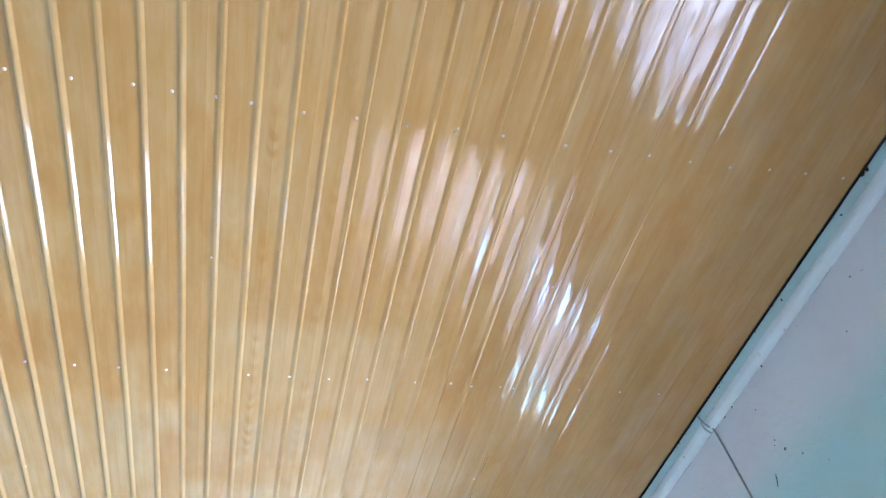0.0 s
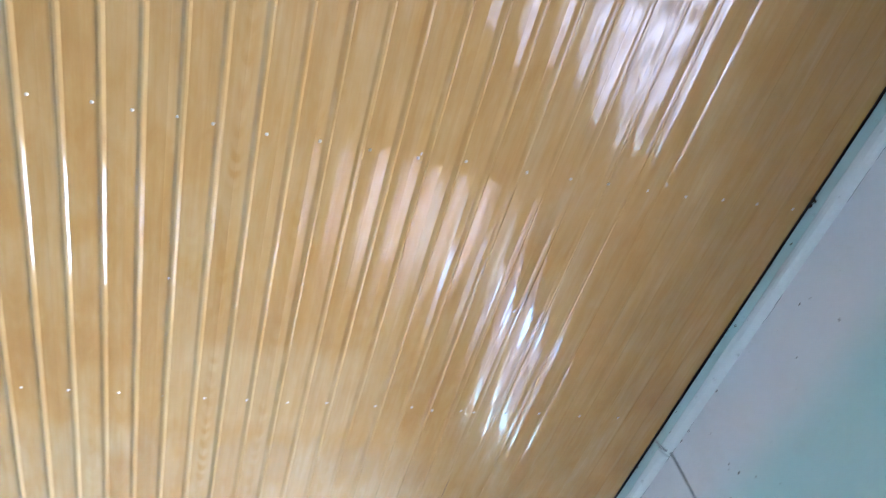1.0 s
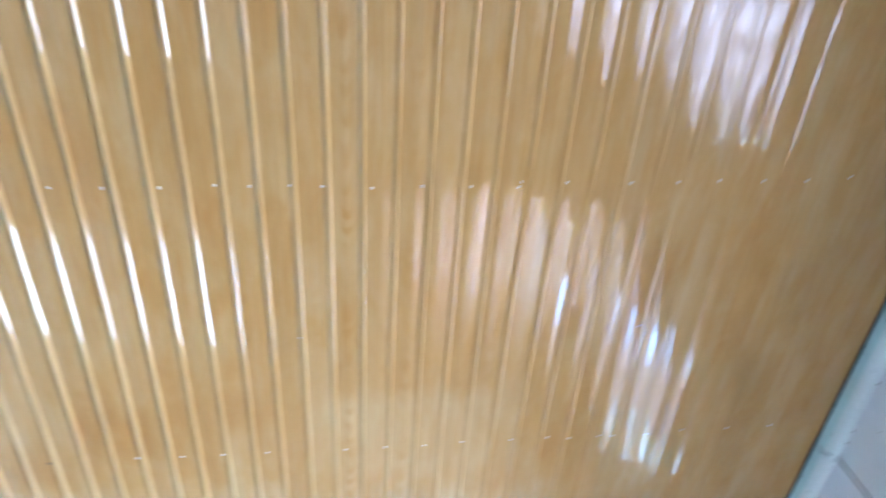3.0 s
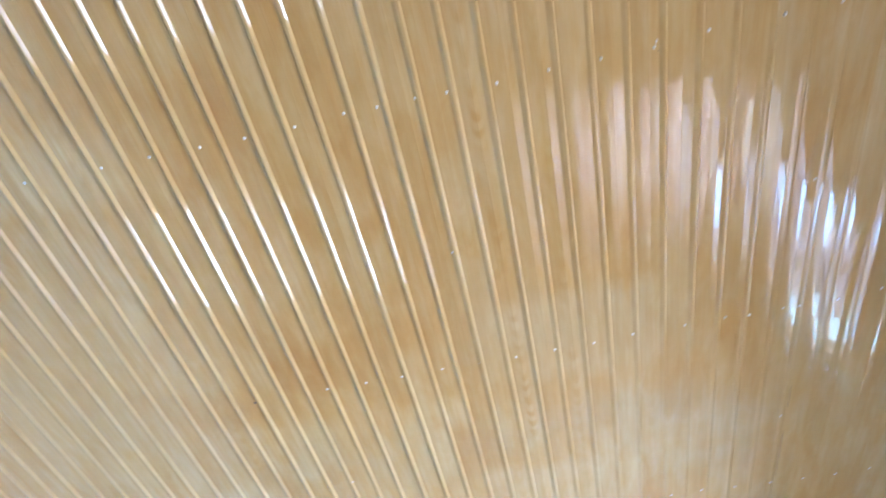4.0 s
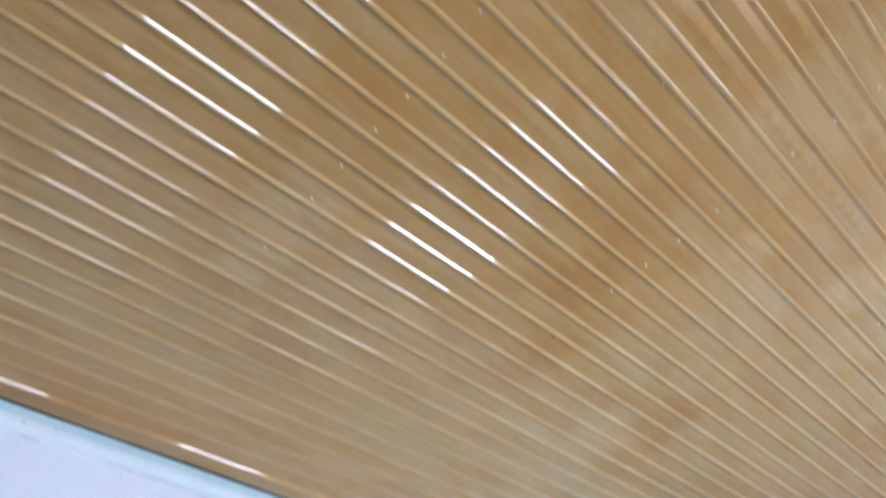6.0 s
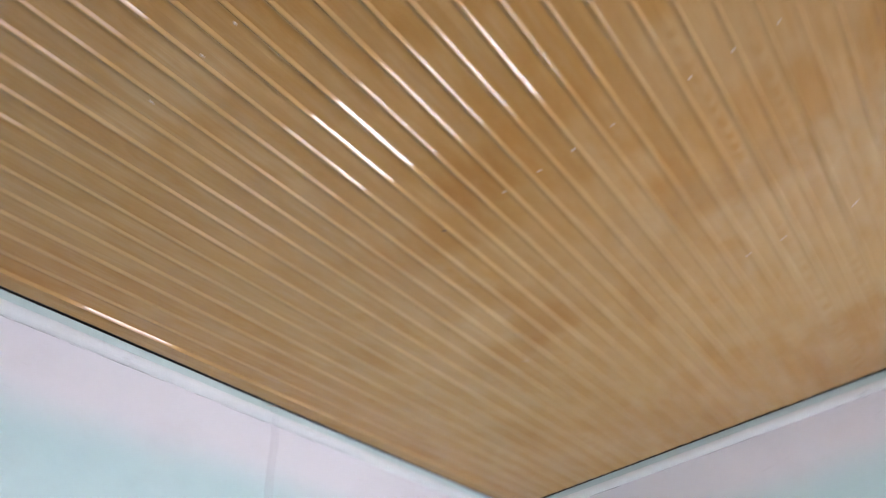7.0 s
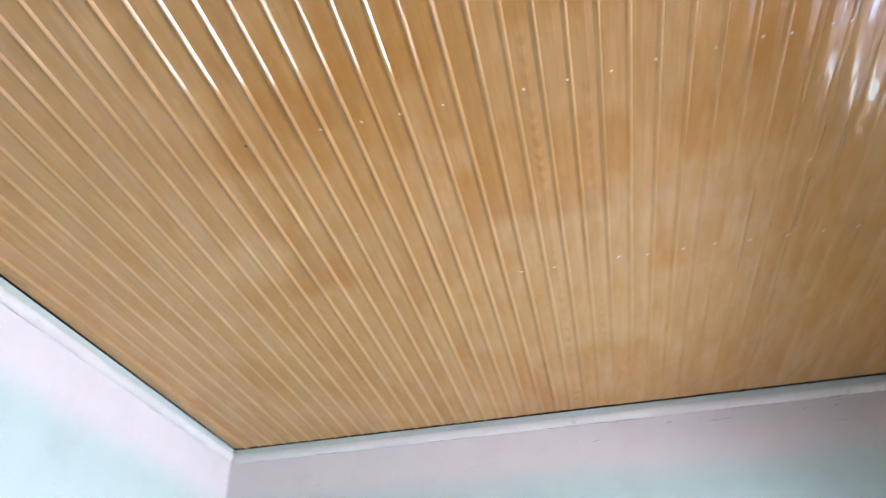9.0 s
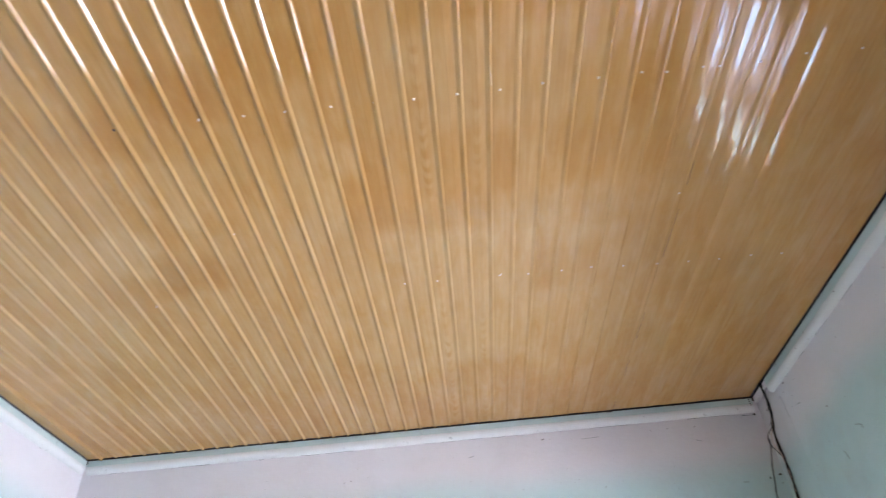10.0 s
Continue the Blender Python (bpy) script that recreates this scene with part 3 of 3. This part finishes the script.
specks("wall_dirt", [((2.053, WALL, 2.705), 1, 0.0035), ((2.047, WALL, 2.703), 1, 0.0025), ((2.60, WALL, 2.700), 1, 0.0025), ((2.72, WALL, 2.70), 1, 0.003), ((1.65, WALL, 2.66), 1, 0.002),
                     ((2.35, WALL, 2.64), 1, 0.0015), ((2.995, WALL, 2.728), 1, 0.006), ((3.004, WALL, 2.460), 1, 0.0065), ((3.000, WALL, 2.425), 1, 0.0045), ((2.96, WALL, 2.45), 1, 0.004), ((1.2, WALL, 2.60), 1, 0.002)], "dark dirt specks on the end wall")
specks("trim_dirt_and_notch", [((WIDE + 0.003, -2.502, 2.783), 0, 0.0040), ((WIDE + 0.003, -2.233, 2.785), 0, 0.0035), ((WIDE + 0.002, -2.62, 2.797), 0, 0.0090), ((WIDE + 0.002, -2.605, 2.798), 0, 0.0070), ((WIDE + 0.003, -1.62, 2.796), 0, 0.004),
                     ((WIDE + 0.003, -2.06, 2.76), 0, 0.0020), ((WIDE + 0.003, -0.6, 2.77), 0, 0.003)], "dark lumps in the gap above the trim")
specks("trim_dirt_and_notch", [((2.373, 0.002, 2.797), 1, 0.0070), ((2.355, 0.002, 2.798), 1, 0.0060), ((0.39, 0.002, 2.797), 1, 0.004), ((1.18, 0.002, 2.797), 1, 0.004), ((2.65, 0.002, 2.797), 1, 0.004), ((1.07, 0.003, 2.775), 1, 0.002)], "dark lumps in the gap above the trim")
specks("ceiling_dirt", [((0.986, -1.823, H - 0.001), 2, 0.0045), ((0.314, -0.657, H), 2, 0.003), ((0.874, -0.389, H), 2, 0.003), ((0.783, -1.12, H), 2, 0.002), ((2.052, -2.548, H), 2, 0.003), ((2.406, -2.13, H), 2, 0.002), ((0.246, -2.095, H), 2, 0.003), ((1.94, -2.763, H), 2, 0.0022)], "small dark specks stuck to the ceiling")


def strokes(name, lines, label, mat=DIRT_AND_GAP):
    """Thin cracks and scuffs: points and radius, pressed flat on a wall."""
    bm = bmesh.new()
    for pts, rad in lines:
        tube(bm, smooth_path(pts, 4), rad, 5)
    return tagged(link(name, bm, mat, True), label, "dirt", kind="stuff")


def joint_cracks(seed, count, lo, hi, place):
    """Broken hairline cracks along the foot of a moulding."""
    rng = random.Random(seed)
    out = []
    for _ in range(count):
        u, n = rng.uniform(lo, hi), rng.uniform(0.015, 0.09)
        z = H - 0.0645 + rng.uniform(-0.001, 0.001)
        out.append(([place(u + n * i / 3, z + rng.uniform(-0.0012, 0.0012)) for i in range(4)], rng.uniform(0.0004, 0.0010)))
    return out


SCUFF = plain("grey_scuff", (0.24, 0.30, 0.31), 0.9)
strokes("wall_crack", joint_cracks(3, 22, 1.2, 2.9, lambda u, z: (u, WALL, z)), "broken hairline cracks along the end wall moulding", SCUFF)
strokes("wall_crack", joint_cracks(5, 12, 0.1, 1.2, lambda u, z: (u, WALL, z)), "faint hairline cracks along the end wall moulding", SCUFF)
strokes("wall_crack", joint_cracks(7, 34, -3.6, -0.2, lambda u, z: (-WALL, u, z)), "broken hairline cracks along the side wall moulding", SCUFF)
strokes("wall_crack", joint_cracks(8, 24, -3.0, -0.25, lambda u, z: (WIDE + WALL, u, z)), "broken hairline cracks along the window wall moulding", SCUFF)
strokes("wall_scuff", [([(xw, -0.612, 2.402), (xw, -0.628, 2.396), (xw, -0.640, 2.390), (xw, -0.643, 2.376)], 0.0015), ([(xw, -0.476, 2.362), (xw, -0.481, 2.350), (xw, -0.486, 2.332)], 0.0013),
                       ([(xw, -1.879, 2.504), (xw, -1.874, 2.494), (xw, -1.866, 2.482)], 0.0016), ([(xw, -0.30, 2.62), (xw, -0.34, 2.61)], 0.0010)], "curved grey scuff marks on the window wall", SCUFF)
GAPS = [(-1.53, -1.44), (-1.34, -1.12), (-0.80, -0.62), (-0.46, -0.33), (-0.10, -0.008)]
strokes("panel_gap", [([(2.4 + fan(2.4, y) + 0.010, y, H - 0.0004) for y in (a, a + (b - a) / 3, b - (b - a) / 3, b)], 0.0009) for a, b in GAPS], "dark gap opened along a ceiling panel joint")
strokes("wall_scuff", [([(2.705, WALL, 2.640), (2.720, WALL, 2.634), (2.735, WALL, 2.630)], 0.0010), ([(2.845, WALL, 2.443), (2.868, WALL, 2.441)], 0.0014), ([(2.94, WALL, 2.727), (2.99, WALL, 2.726)], 0.0014),
                       ([(2.22, WALL, 2.690), (2.30, WALL, 2.693)], 0.0008), ([(1.72, WALL, 2.655), (1.74, WALL, 2.658)], 0.0010)], "faint grey scuff marks on the end wall", SCUFF)
# dark lumps laid on the trim draw the shade inside its end notch
specks("trim_dirt_and_notch", [((2.986, 0.002, 2.790), 1, 0.0032), ((2.987, 0.002, 2.781), 1, 0.0032), ((2.987, 0.002, 2.772), 1, 0.0030), ((2.989, 0.002, 2.764), 1, 0.0026)], "dark notch at the end of the trim")


def corner_ridge():
    """The chased cables were plastered over in a low rounded band down the window wall."""
    bm = box(bmesh.new(), (WIDE + WALL - 0.002, -0.212, 0.0), (WIDE + WALL + 0.01, -0.03, H - 0.10), 0.004)
    return tagged(link("plaster_ridge", bm, LIMEWASH), "low plaster band down the wall behind the corner cables", "plaster", kind="structure")


corner_ridge()
WIRE_END = plain("orange_wire_end", (0.62, 0.26, 0.10), 0.5)
cable("wire_end", [(0.002, -1.545, H - 0.004), (0.000, -1.556, H - 0.009), (0.000, -1.570, H - 0.014)], 0.0013, WIRE_END, "short orange wire end above the trim")
FILLER = plain("pale_filler", (0.62, 0.52, 0.42), 0.7)
specks("filler_smear", [((2.045, -2.556, H - 0.0013), 2, 0.0038), ((2.050, -2.566, H - 0.0013), 2, 0.0030), ((2.041, -2.547, H - 0.0013), 2, 0.0026)], "pale filler smeared round a ceiling screw", FILLER)


def scatter(seed, count, place):
    """Small dirt spots strewn along a trim."""
    rng = random.Random(seed)
    return [(*place(rng), rng.choice((0.0008, 0.0010, 0.0014, 0.0022))) for _ in range(count)]


specks("trim_dirt_and_notch", scatter(21, 30, lambda g: ((g.uniform(0.1, 2.9), 0.003, g.choice((H - 0.008, H - 0.035, H - 0.045)) + g.uniform(-0.004, 0.004)), 1)), "small dirt spots on the painted trim")
specks("trim_dirt_and_notch", scatter(22, 24, lambda g: ((WIDE + 0.003, g.uniform(-3.0, -0.2), g.choice((H - 0.008, H - 0.035)) + g.uniform(-0.004, 0.006)), 0)), "small dirt spots on the painted trim")
specks("trim_dirt_and_notch", scatter(23, 16, lambda g: ((-0.003, g.uniform(-3.2, -0.1), g.choice((H - 0.008, H - 0.035)) + g.uniform(-0.004, 0.006)), 0)), "small dirt spots on the painted trim")
specks("wall_dirt", scatter(24, 20, lambda g: ((g.uniform(0.6, 2.95), WALL, g.uniform(2.50, 2.70)), 1)), "small dirt spots on the limewash")
specks("wall_dirt", scatter(25, 16, lambda g: ((xw, g.uniform(-2.4, -0.25), g.uniform(2.45, 2.70)), 0)), "small dirt spots on the limewash")
for z0, w in ((2.695, 0.016), (2.640, 0.013), (2.530, 0.012)):
    c = min(BUNDLE, key=lambda p: abs(p.z - z0))
    cable("cable_tie", [c + Vector((-0.007, -w, 0.003)), c + Vector((-0.009, 0, 0)), c + Vector((-0.006, w, -0.002))], 0.0013, CABLE_DARK, "short dark wire tied round the corner cables", CORNER)
cable("cable_hook", [(0.003, -1.560, H - 0.004), (0.004, -1.553, H - 0.022), (0.001, -1.544, H - 0.040), (-0.006, -1.536, H - 0.052)], 0.0015, CABLE_GREY, "thin grey wire hooked over the trim")
